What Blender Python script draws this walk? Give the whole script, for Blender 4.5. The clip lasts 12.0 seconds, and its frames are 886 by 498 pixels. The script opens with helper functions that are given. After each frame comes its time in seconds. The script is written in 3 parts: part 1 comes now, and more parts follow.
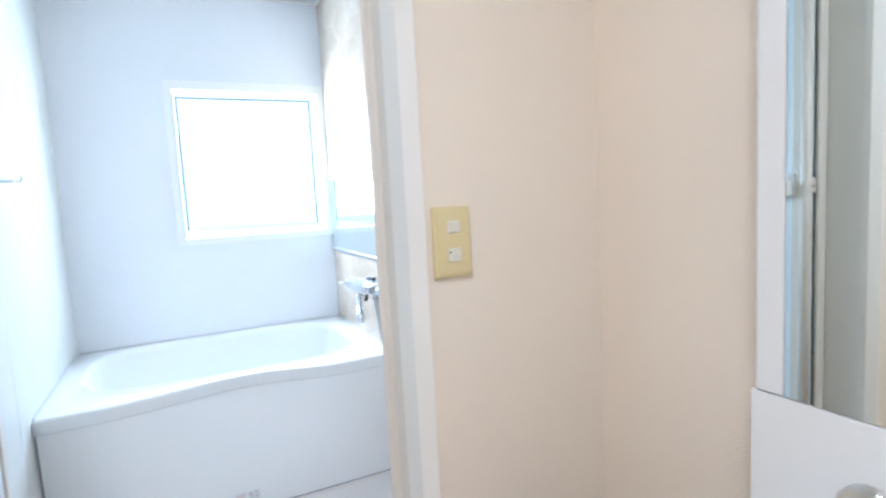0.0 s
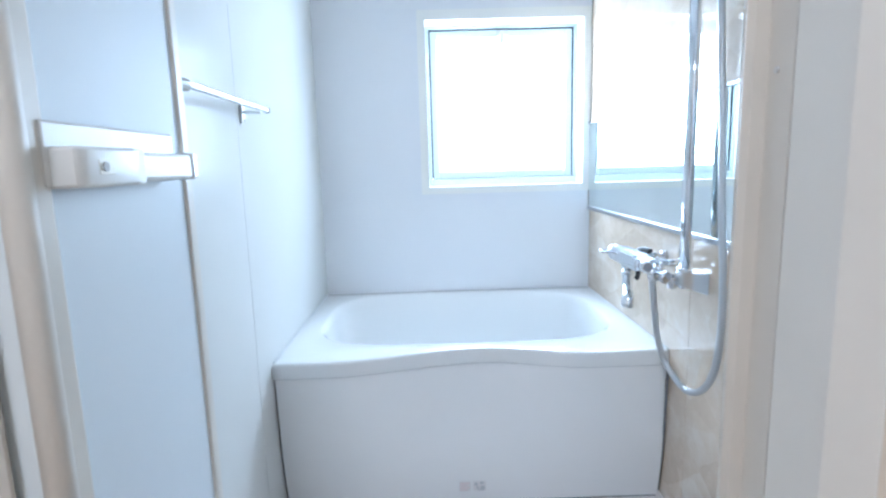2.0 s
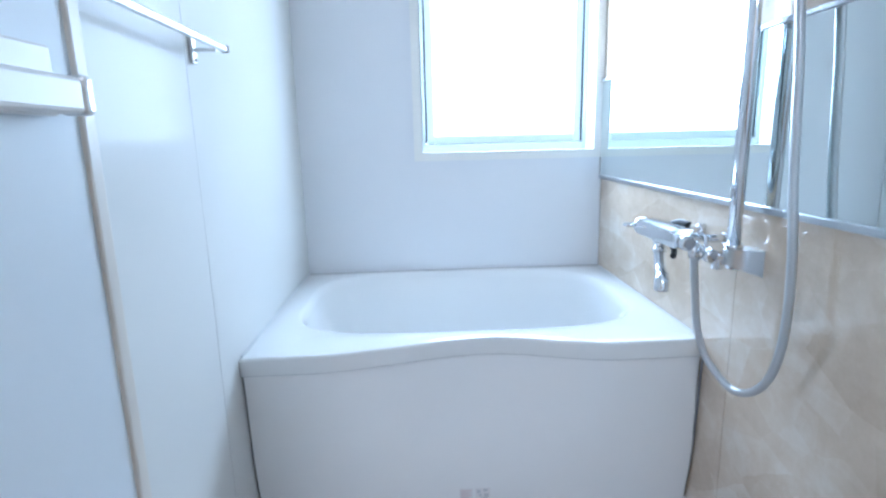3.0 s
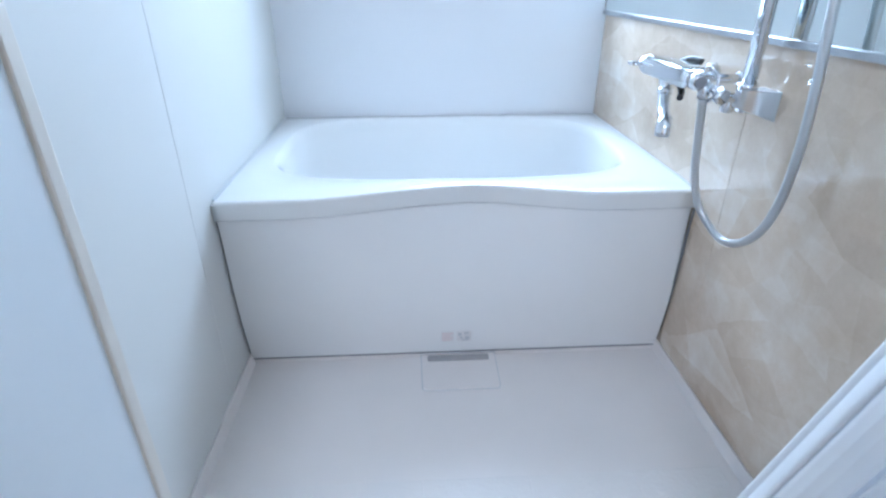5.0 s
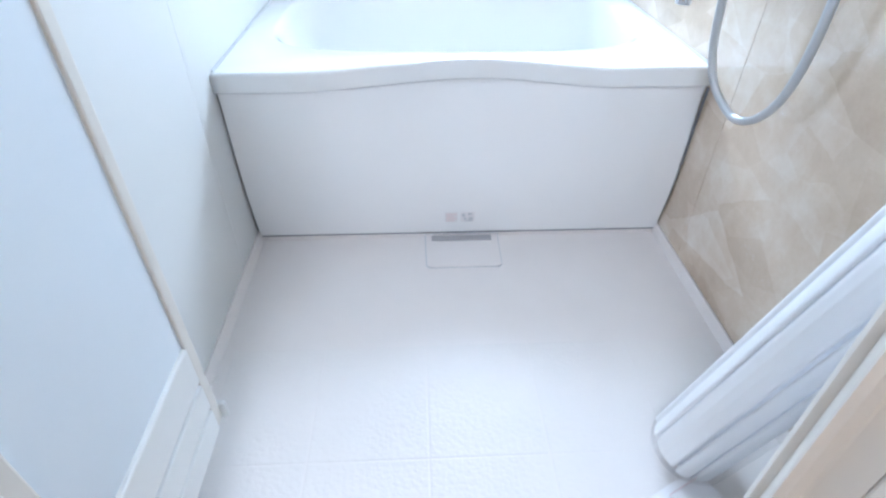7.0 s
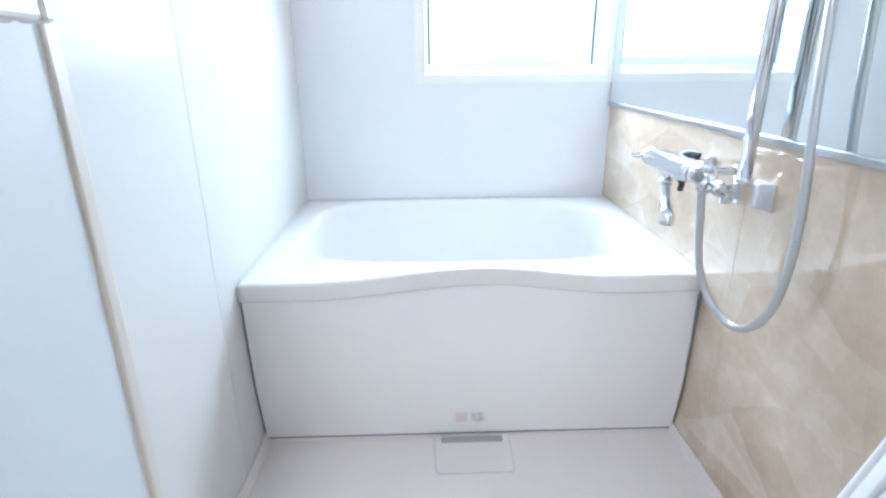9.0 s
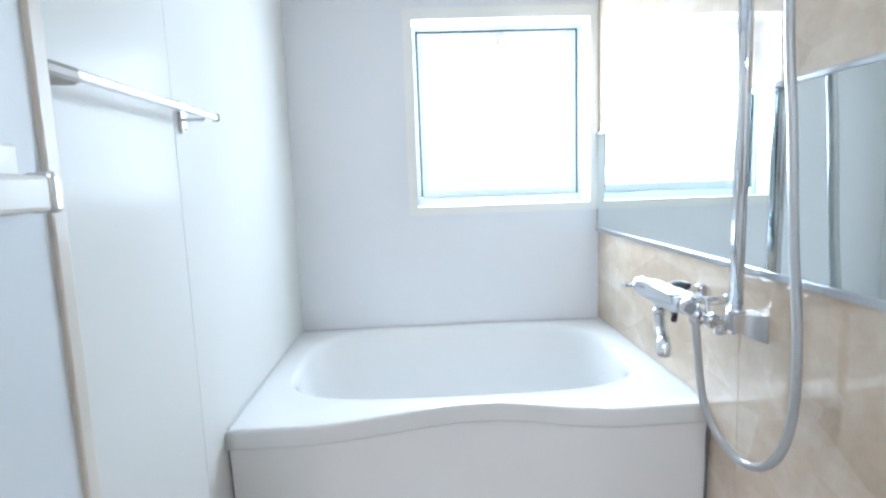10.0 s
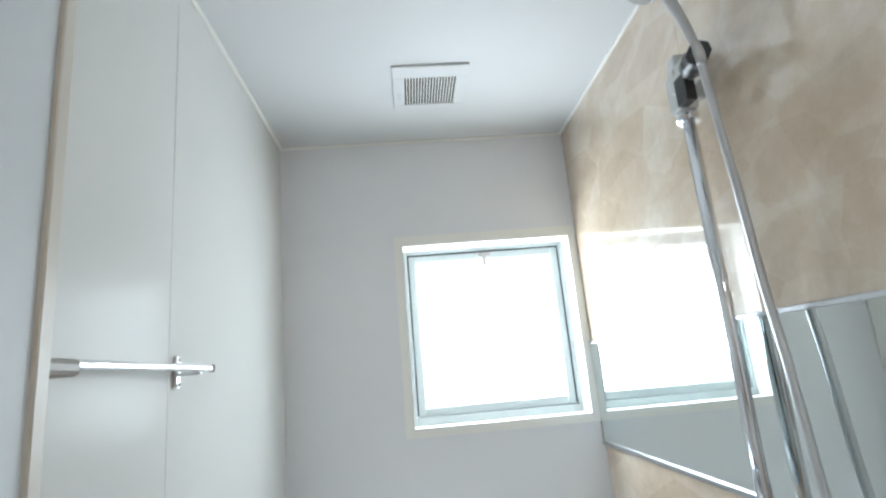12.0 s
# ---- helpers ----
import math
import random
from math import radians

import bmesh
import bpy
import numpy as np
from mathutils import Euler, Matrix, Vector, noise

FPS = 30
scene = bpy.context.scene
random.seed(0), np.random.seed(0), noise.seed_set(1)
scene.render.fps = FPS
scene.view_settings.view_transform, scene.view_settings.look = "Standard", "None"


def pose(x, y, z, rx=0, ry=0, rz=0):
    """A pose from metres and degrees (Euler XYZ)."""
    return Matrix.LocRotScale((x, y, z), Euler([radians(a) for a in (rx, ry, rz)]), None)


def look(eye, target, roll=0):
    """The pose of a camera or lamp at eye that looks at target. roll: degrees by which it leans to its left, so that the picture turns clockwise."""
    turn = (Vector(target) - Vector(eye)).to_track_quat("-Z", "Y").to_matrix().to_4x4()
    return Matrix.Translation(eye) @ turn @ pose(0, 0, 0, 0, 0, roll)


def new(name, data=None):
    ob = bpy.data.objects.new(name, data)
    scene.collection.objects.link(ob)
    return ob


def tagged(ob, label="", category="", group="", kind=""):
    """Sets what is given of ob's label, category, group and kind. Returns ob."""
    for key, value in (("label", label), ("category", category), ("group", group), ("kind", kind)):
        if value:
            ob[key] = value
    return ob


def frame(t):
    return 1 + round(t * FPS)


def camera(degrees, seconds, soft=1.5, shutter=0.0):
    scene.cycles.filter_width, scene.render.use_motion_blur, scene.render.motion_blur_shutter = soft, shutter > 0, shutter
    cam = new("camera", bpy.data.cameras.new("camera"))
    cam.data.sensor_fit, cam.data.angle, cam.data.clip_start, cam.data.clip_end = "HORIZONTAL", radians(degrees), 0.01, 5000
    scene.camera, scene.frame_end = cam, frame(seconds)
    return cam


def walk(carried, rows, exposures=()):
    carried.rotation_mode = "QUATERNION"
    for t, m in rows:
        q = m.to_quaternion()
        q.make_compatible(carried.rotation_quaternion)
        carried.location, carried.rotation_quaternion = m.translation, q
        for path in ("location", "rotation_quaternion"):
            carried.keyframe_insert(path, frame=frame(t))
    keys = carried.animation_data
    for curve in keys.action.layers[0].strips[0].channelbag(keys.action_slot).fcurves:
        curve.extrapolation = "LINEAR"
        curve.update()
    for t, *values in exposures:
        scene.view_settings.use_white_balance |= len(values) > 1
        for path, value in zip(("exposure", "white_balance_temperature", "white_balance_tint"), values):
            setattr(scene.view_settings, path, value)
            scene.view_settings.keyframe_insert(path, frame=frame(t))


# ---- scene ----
cam = camera(79.6, 12.0, soft=2.4, shutter=0.2)
PATH = [
    (0, (0.458, -2.845, 1.115), (1.337, -1.059, 0.921), -3.1),
    (0.5, (0.422, -2.792, 1.105), (1.051, -0.906, 0.89), -3.6),
    (1, (0.406, -2.732, 1.098), (0.811, -0.788, 0.859), -3.1),
    (1.5, (0.449, -2.579, 1.08), (0.643, -0.606, 0.818), -2.1),
    (2, (0.497, -2.393, 1.073), (0.527, -0.417, 0.763), -1.6),
    (2.5, (0.471, -2.217, 1.047), (0.539, -0.249, 0.698), -1.6),
    (4.5, (0.485, -2.09, 0.999), (0.554, -0.234, 0.258), -0.8),
    (5, (0.483, -2.079, 0.975), (0.588, -0.299, 0.07), 0.0),
    (5.5, (0.486, -2.078, 0.969), (0.587, -0.376, -0.076), 0.1),
    (6, (0.483, -2.087, 0.951), (0.573, -0.47, -0.223), 0.2),
    (6.5, (0.478, -2.1, 0.938), (0.566, -0.56, -0.336), 0.5),
    (8.5, (0.477, -2.118, 1.0), (0.542, -0.297, 0.177), 0.4),
    (9, (0.486, -2.115, 1.025), (0.538, -0.229, 0.361), -0.5),
    (9.5, (0.487, -2.109, 1.05), (0.547, -0.164, 0.589), -0.9),
    (10, (0.494, -2.107, 1.081), (0.568, -0.125, 0.826), -2.0),
    (10.5, (0.487, -2.106, 1.108), (0.593, -0.109, 1.059), -2.3),
    (11, (0.489, -2.112, 1.129), (0.611, -0.118, 1.239), -3.1),
    (11.5, (0.483, -2.107, 1.158), (0.629, -0.133, 1.444), -4.4),
    (12, (0.489, -2.109, 1.187), (0.633, -0.164, 1.63), -5.0),
]
walk(cam, [(t, look(eye, target, roll)) for t, eye, target, roll in PATH],
     exposures=[(0, 0.16, 5330, 10), (1.0, -0.04, 5310, 10), (1.6, -0.15, 5220, 10), (2.0, -0.24, 5200, 10), (2.5, -0.38, 5060, 10), (4.5, -0.32, 5050, 11), (5.5, -0.08, 5120, 11),
                (6.6, 0.15, 5270, 12), (8.5, 0.15, 5600, 13), (9.5, -0.03, 5720, 13), (10.5, -0.49, 5880, 10), (12.0, -0.82, 6330, 10)])

# ---- light ----
world = bpy.data.worlds.new("sky")
scene.world = world
world.use_nodes = True
wn = world.node_tree
sky = wn.nodes.new("ShaderNodeTexSky")
sky.sky_type, sky.sun_disc, sky.sun_elevation, sky.sun_rotation = "NISHITA", False, radians(50), radians(200)
wn.nodes["Background"].inputs["Strength"].default_value = 0.1
wn.links.new(sky.outputs["Color"], wn.nodes["Background"].inputs["Color"])


def area_lamp(name, eye, target, sx, sy, watts, colour):
    data = bpy.data.lights.new(name, "AREA")
    data.shape, data.size, data.size_y, data.energy, data.color = "RECTANGLE", sx, sy, watts, colour
    ob = new(name, data)
    ob.matrix_world = look(eye, target)
    return ob


# daylight in the opening of the bathroom window
area_lamp("window_daylight", (0.823, 0.127, 1.341), (0.823, -0.9, 1.341), 0.580, 0.590, 21, (0.80, 0.925, 1.0))
# bright overcast sky outside the frosted pane
glow = bpy.data.materials.new("overcast_glow")
glow.use_nodes = True
glow.node_tree.nodes.remove(glow.node_tree.nodes["Principled BSDF"])
em = glow.node_tree.nodes.new("ShaderNodeEmission")
em.inputs["Color"].default_value, em.inputs["Strength"].default_value = (0.9, 0.96, 1.0, 1), 5.0
glow.node_tree.links.new(em.outputs[0], glow.node_tree.nodes["Material Output"].inputs["Surface"])
me = bpy.data.meshes.new("backdrop")
me.from_pydata([(-6, 2.2, -4), (8, 2.2, -4), (8, 2.2, 7), (-6, 2.2, 7)], [], [(0, 1, 2, 3)])
me.materials.append(glow)
tagged(new("backdrop", me), "plain bright overcast sky outside the window", "sky", kind="structure")
# fill light added in the washroom behind the camera; its source is assumed
area_lamp("washroom_fill", (0.08, -3.15, 2.2), (0.08, -3.15, 0), 0.4, 0.4, 22, (1.0, 0.97, 0.93))


# ---- materials ----
def material(name, colour, rough=0.5, metal=0.0, spec=0.5, coat=0.0):
    m = bpy.data.materials.new(name)
    m.use_nodes = True
    b = m.node_tree.nodes["Principled BSDF"]
    b.inputs["Base Color"].default_value = (*colour, 1)
    b.inputs["Roughness"].default_value = rough
    b.inputs["Metallic"].default_value = metal
    b.inputs["Specular IOR Level"].default_value = spec
    b.inputs["Coat Weight"].default_value = coat
    return m


def node(m, kind, **values):
    n = m.node_tree.nodes.new(kind)
    for key, value in values.items():
        n.inputs[key.replace("_", " ")].default_value = value
    return n


def wear(m, colour, scale, spread=0.06, bump=0.0, grain=0.0, rough_spread=0.06):
    """Blotches and grain in the colour, the roughness and the relief, at real-world size."""
    t, b = m.node_tree, m.node_tree.nodes["Principled BSDF"]
    geo = node(m, "ShaderNodeNewGeometry")
    big = node(m, "ShaderNodeTexNoise", Scale=scale, Detail=5.0, Roughness=0.6)
    fine = node(m, "ShaderNodeTexNoise", Scale=grain or scale * 40, Detail=3.0)
    ramp = node(m, "ShaderNodeMapRange")
    ramp.inputs["To Min"].default_value, ramp.inputs["To Max"].default_value = 1 - spread, 1 + spread
    mul = node(m, "ShaderNodeVectorMath")
    mul.operation = "SCALE"
    mul.inputs[0].default_value = colour
    rr = node(m, "ShaderNodeMapRange")
    r0 = b.inputs["Roughness"].default_value
    rr.inputs["To Min"].default_value, rr.inputs["To Max"].default_value = max(0.01, r0 - rough_spread), r0 + rough_spread
    for tex in (big, fine):
        t.links.new(geo.outputs["Position"], tex.inputs["Vector"])
    t.links.new(big.outputs["Fac"], ramp.inputs["Value"])
    t.links.new(ramp.outputs["Result"], mul.inputs["Scale"])
    t.links.new(mul.outputs["Vector"], b.inputs["Base Color"])
    t.links.new(fine.outputs["Fac"], rr.inputs["Value"])
    t.links.new(rr.outputs["Result"], b.inputs["Roughness"])
    if bump:
        bp = node(m, "ShaderNodeBump", Strength=bump, Distance=0.002)
        t.links.new(fine.outputs["Fac"], bp.inputs["Height"])
        t.links.new(bp.outputs["Normal"], b.inputs["Normal"])
    return m


def plain(name, colour, rough=0.5, scale=4, spread=0.04, bump=0.0, grain=0.0, metal=0.0, spec=0.5, coat=0.0, rough_spread=0.05):
    return wear(material(name, colour, rough, metal, spec, coat), colour, scale, spread, bump, grain, rough_spread)


def stone_material():
    """Glossy laminate printed like cut onyx: straight-edged pale shards in two directions, clouds, fine broken veins."""
    m = material("marble_laminate", (0.5, 0.4, 0.3), 0.3, 0, 0.3, 1.0)
    t, b = m.node_tree, m.node_tree.nodes["Principled BSDF"]
    b.inputs["Coat IOR"].default_value, b.inputs["Coat Roughness"].default_value = 2.2, 0.015
    geo = node(m, "ShaderNodeNewGeometry")

    def maths(op, a, c, d=None):
        n = node(m, "ShaderNodeMath")
        n.operation = op
        for k, v in enumerate((a, c, d)):
            if v is None:
                continue
            if isinstance(v, (int, float)):
                n.inputs[k].default_value = v
            else:
                t.links.new(v, n.inputs[k])
        return n.outputs[0]

    warp = node(m, "ShaderNodeTexNoise", Scale=9.0, Detail=5.0, Roughness=0.65)
    add = node(m, "ShaderNodeMixRGB")
    add.blend_type = "LINEAR_LIGHT"
    add.inputs[0].default_value = 0.014
    t.links.new(geo.outputs["Position"], warp.inputs["Vector"])
    t.links.new(geo.outputs["Position"], add.inputs[1])
    t.links.new(warp.outputs["Color"], add.inputs[2])
    shards = []
    for turn, sc in ((24, (1, 3.4, 6.6)), (-47, (1, 4.4, 9.5)), (62, (1, 9.0, 17.0))):
        mp = node(m, "ShaderNodeMapping")
        mp.inputs["Rotation"].default_value = (radians(turn), 0, 0)
        mp.inputs["Scale"].default_value = sc
        vo = node(m, "ShaderNodeTexVoronoi", Scale=1.0, Randomness=0.95)
        vo.voronoi_dimensions = "3D"
        t.links.new(add.outputs[0], mp.inputs["Vector"])
        t.links.new(mp.outputs["Vector"], vo.inputs["Vector"])
        sep = node(m, "ShaderNodeSeparateColor")
        t.links.new(vo.outputs["Color"], sep.inputs["Color"])
        # each shard fades from one edge to the other
        grad = maths("MULTIPLY_ADD", vo.outputs["Distance"], 0.45, sep.outputs["Red"])
        shards.append(grad)
    cloud = node(m, "ShaderNodeTexNoise", Scale=3.6, Detail=9.0, Roughness=0.66)
    t.links.new(add.outputs[0], cloud.inputs["Vector"])
    fine = node(m, "ShaderNodeTexNoise", Scale=26.0, Detail=7.0, Roughness=0.7)
    t.links.new(geo.outputs["Position"], fine.inputs["Vector"])
    value = maths("MULTIPLY", shards[0], 0.12)
    value = maths("MULTIPLY_ADD", shards[1], 0.10, value)
    value = maths("MULTIPLY_ADD", shards[2], 0.055, value)
    value = maths("MULTIPLY_ADD", cloud.outputs["Fac"], 0.56, value)
    value = maths("MULTIPLY_ADD", fine.outputs["Fac"], 0.16, value)
    ramp = node(m, "ShaderNodeValToRGB")
    e = ramp.color_ramp.elements
    e[0].position, e[0].color = 0.38, (0.51, 0.385, 0.26, 1)
    e[1].position, e[1].color = 0.76, (0.84, 0.78, 0.69, 1)
    e2 = e.new(0.56)
    e2.color = (0.67, 0.545, 0.405, 1)
    t.links.new(value, ramp.inputs["Fac"])
    veins = node(m, "ShaderNodeTexNoise", Scale=7.0, Detail=7.0, Roughness=0.72)
    t.links.new(geo.outputs["Position"], veins.inputs["Vector"])
    off = maths("ABSOLUTE", maths("SUBTRACT", veins.outputs["Fac"], 0.5), 0)
    vr = node(m, "ShaderNodeMapRange")
    vr.inputs["From Max"].default_value, vr.inputs["To Min"].default_value, vr.inputs["To Max"].default_value = 0.007, 0.5, 0.0
    t.links.new(off, vr.inputs["Value"])
    gate = node(m, "ShaderNodeMapRange")
    gate.inputs["From Min"].default_value, gate.inputs["From Max"].default_value = 0.52, 0.64
    t.links.new(cloud.outputs["Fac"], gate.inputs["Value"])
    over = node(m, "ShaderNodeMixRGB")
    over.inputs[2].default_value = (0.80, 0.75, 0.68, 1)
    t.links.new(maths("MULTIPLY", vr.outputs["Result"], gate.outputs["Result"]), over.inputs[0])
    t.links.new(ramp.outputs["Color"], over.inputs[1])
    t.links.new(over.outputs[0], b.inputs["Base Color"])
    return m


def wallpaper_material(name, colour):
    m = plain(name, colour, 0.85, scale=2.0, spread=0.035, bump=0.55, grain=300)
    return m


def pane_material():
    m = material("frosted_glass", (1, 1, 1), 0.3)
    b = m.node_tree.nodes["Principled BSDF"]
    b.inputs["Transmission Weight"].default_value = 1.0
    b.inputs["IOR"].default_value = 1.1
    tex = node(m, "ShaderNodeTexVoronoi", Scale=260.0)
    bp = node(m, "ShaderNodeBump", Strength=0.3, Distance=0.001)
    m.node_tree.links.new(tex.outputs["Distance"], bp.inputs["Height"])
    m.node_tree.links.new(bp.outputs["Normal"], b.inputs["Normal"])
    return m


# left panels darkened, back wall lightened: colours offset how the window light falls
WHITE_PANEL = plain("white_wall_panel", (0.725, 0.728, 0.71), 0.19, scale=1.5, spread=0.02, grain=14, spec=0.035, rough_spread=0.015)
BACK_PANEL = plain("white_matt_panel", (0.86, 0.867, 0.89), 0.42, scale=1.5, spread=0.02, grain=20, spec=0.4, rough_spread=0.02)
CEILING_PANEL = plain("ceiling_panel", (0.70, 0.71, 0.72), 0.6, scale=2, spread=0.02, bump=0.04, grain=90)
STONE = stone_material()
TUB = plain("tub_acrylic", (0.87, 0.875, 0.87), 0.14, scale=3, spread=0.015, spec=0.5)
APRON = plain("apron_plastic", (0.93, 0.93, 0.93), 0.2, scale=3, spread=0.02, bump=0.02, grain=60)
FLOOR = plain("floor_frp", (0.82, 0.775, 0.75), 0.42, scale=5, spread=0.04, bump=0.12, grain=160)
TILE = plain("embossed_floor_tile", (0.81, 0.775, 0.75), 0.36, scale=6, spread=0.04, bump=0.7, grain=95)
CHROME = plain("chrome", (0.74, 0.76, 0.79), 0.07, metal=1.0, scale=20, spread=0.03, rough_spread=0.03)
SATIN = plain("satin_aluminium", (0.68, 0.69, 0.69), 0.3, metal=1.0, scale=25, spread=0.05)
RAIL_MAT = plain("mirror_rail_metal", (0.5, 0.52, 0.54), 0.28, metal=1.0, scale=25, spread=0.05)
HOSE_MAT = plain("silver_hose", (0.56, 0.58, 0.6), 0.35, metal=0.75, scale=30, spread=0.06)
CREAM = plain("cream_door_frame", (0.69, 0.655, 0.595), 0.4, scale=8, spread=0.05, bump=0.03)
DOOR_WHITE = plain("door_frame_white", (0.76, 0.76, 0.74), 0.32, scale=8, spread=0.03)
LEAF_BACKLIGHT = plain("backlit_acrylic_tint", (0.86, 0.91, 0.93), 0.4, scale=6, spread=0.03)
DOOR_PANEL = plain("door_acrylic", (0.81, 0.865, 0.91), 0.5, scale=3, spread=0.03, bump=0.02, grain=200, spec=0.25)
DOOR_PANEL.node_tree.nodes["Principled BSDF"].inputs["Transmission Weight"].default_value = 0.12
WOOD_WHITE = plain("painted_wood", (0.80, 0.775, 0.725), 0.5, scale=10, spread=0.03, bump=0.06, grain=150)
CASING = plain("window_casing_resin", (0.93, 0.92, 0.88), 0.35, scale=10, spread=0.02)
ALU_FRAME = plain("window_aluminium", (0.52, 0.57, 0.58), 0.42, scale=12, spread=0.03, metal=0.2)
GASKET = plain("dark_gasket", (0.045, 0.055, 0.06), 0.6, scale=30)
BLACK = plain("black_plastic", (0.025, 0.026, 0.028), 0.35, scale=30)
GREY = plain("grey_plastic", (0.33, 0.34, 0.36), 0.4, scale=25)
SHOWER_GREY = plain("grey_metallic_plastic", (0.60, 0.61, 0.61), 0.32, scale=25, metal=0.35)
TAUPE_GREY = plain("taupe_grey_grate", (0.40, 0.385, 0.39), 0.4, scale=25)
TAUPE = plain("taupe_plastic", (0.32, 0.30, 0.265), 0.45, scale=25)
BEIGE_WALL = wallpaper_material("beige_wallpaper", (0.80, 0.715, 0.605))
WASH_CEIL = wallpaper_material("white_wallpaper", (0.75, 0.72, 0.68))
WOOD_FLOOR = plain("vinyl_wood_floor", (0.35, 0.22, 0.13), 0.4, scale=6, spread=0.2, bump=0.05)
PLATE = plain("aged_ivory_plastic", (0.68, 0.58, 0.32), 0.4, scale=30, spread=0.04)
SWITCH_WHITE = plain("switch_white", (0.72, 0.69, 0.6), 0.35, scale=40, spread=0.03)
VANITY_WHITE = plain("vanity_white", (0.74, 0.735, 0.725), 0.3, scale=5, spread=0.02)
LID_BLUE = plain("bath_lid_channel", (0.80, 0.83, 0.89), 0.3, scale=10, spread=0.03)
LID = plain("bath_lid_plastic", (0.91, 0.915, 0.92), 0.35, scale=10, spread=0.03)
PAPER = plain("label_paper", (0.82, 0.8, 0.8), 0.5, scale=40, spread=0.02)
RED_INK = plain("red_ink", (0.82, 0.70, 0.70), 0.6, scale=80)
GREY_INK = plain("grey_ink", (0.62, 0.63, 0.65), 0.6, scale=80)
JOINT_DARK = plain("dark_joint", (0.22, 0.23, 0.25), 0.6, scale=30)
SEALANT = plain("grey_sealant", (0.62, 0.63, 0.64), 0.6, scale=30)
SLOT_SHADE = plain("slot_shade_black", (0.012, 0.012, 0.013), 0.8, scale=30)
MIRROR = material("mirror_silver", (0.80, 0.86, 0.86), 0.015, 1.0)
PANE = pane_material()
FILM = material("clear_plastic_film", (0.95, 0.96, 0.98), 0.12)
FILM.node_tree.nodes["Principled BSDF"].inputs["Alpha"].default_value = 0.12


# ---- building helpers ----
def box(bm, x0, x1, y0, y1, z0, z1, bevel=0.0, seg=2):
    made = bmesh.ops.create_cube(bm, size=1.0, matrix=Matrix.LocRotScale(((x0 + x1) / 2, (y0 + y1) / 2, (z0 + z1) / 2), None, (abs(x1 - x0), abs(y1 - y0), abs(z1 - z0))))
    if bevel:
        edges = {e for v in made["verts"] for e in v.link_edges}
        bmesh.ops.bevel(bm, geom=list(edges), offset=bevel, segments=seg, affect="EDGES", profile=0.5)
    return bm


def boxes(*args, bevel=0.0):
    bm = bmesh.new()
    for a in args:
        box(bm, *a, bevel=bevel)
    return bm


def smooth_curve(points, steps=8):
    """Points along a Catmull-Rom curve through the given ones."""
    p = [Vector(q) for q in points]
    p = [2 * p[0] - p[1]] + p + [2 * p[-1] - p[-2]]
    out = []
    for i in range(1, len(p) - 2):
        for k in range(steps):
            u = k / steps
            out.append(0.5 * (2 * p[i] + (p[i + 1] - p[i - 1]) * u + (2 * p[i - 1] - 5 * p[i] + 4 * p[i + 1] - p[i + 2]) * u * u
                              + (3 * p[i] - p[i - 1] - 3 * p[i + 1] + p[i + 2]) * u ** 3))
    out.append(p[-2])
    return out


def sweep(bm, points, radius, segs=14, flat=1.0, side=None, caps=True):
    """A tube along the points; radius: one or one a point; flat: the second half-width as a share of the first."""
    pts = [Vector(q) for q in points]
    rings = []
    ref = Vector(side) if side else None
    for i, p in enumerate(pts):
        d = (pts[min(i + 1, len(pts) - 1)] - pts[max(i - 1, 0)]).normalized()
        if ref is None:
            ref = d.orthogonal()
        ref = (ref - d * ref.dot(d)).normalized()
        up = d.cross(ref)
        r = radius[i] if isinstance(radius, (list, tuple)) else radius
        rings.append([bm.verts.new(p + ref * (r * math.cos(2 * math.pi * k / segs)) + up * (r * flat * math.sin(2 * math.pi * k / segs))) for k in range(segs)])
    for a, b in zip(rings, rings[1:]):
        for k in range(segs):
            bm.faces.new((a[k], a[(k + 1) % segs], b[(k + 1) % segs], b[k])).smooth = True
    if caps:
        bm.faces.new(list(reversed(rings[0])))
        bm.faces.new(rings[-1])
    return bm


def tube(points, radius, **more):
    return sweep(bmesh.new(), points, radius, **more)


def extrude_plan(bm, outline, z0, z1):
    """A prism over a plan outline."""
    low = [bm.verts.new((x, y, z0)) for x, y in outline]
    high = [bm.verts.new((x, y, z1)) for x, y in outline]
    n = len(outline)
    for k in range(n):
        bm.faces.new((low[k], low[(k + 1) % n], high[(k + 1) % n], high[k]))
    bm.faces.new(list(reversed(low)))
    bm.faces.new(high)
    return bm


def grid(bm, rows, closed=False, smooth=True):
    """A skin over rows of points."""
    vs = [[bm.verts.new(p) for p in row] for row in rows]
    for a, b in zip(vs, vs[1:]):
        n = len(a)
        for k in range(n if closed else n - 1):
            bm.faces.new((a[k], a[(k + 1) % n], b[(k + 1) % n], b[k])).smooth = smooth
    return vs


def mesh_object(name, bm, mat):
    bmesh.ops.recalc_face_normals(bm, faces=bm.faces[:])
    me = bpy.data.meshes.new(name)
    bm.to_mesh(me)
    bm.free()
    me.materials.append(mat)
    return new(name, me)


def thing(name, base, label, category, group="", kind=""):
    ob = new(name)
    ob.empty_display_size = 0.05
    ob.matrix_basis = Matrix.Translation(base)
    return tagged(ob, label, category, group, kind)


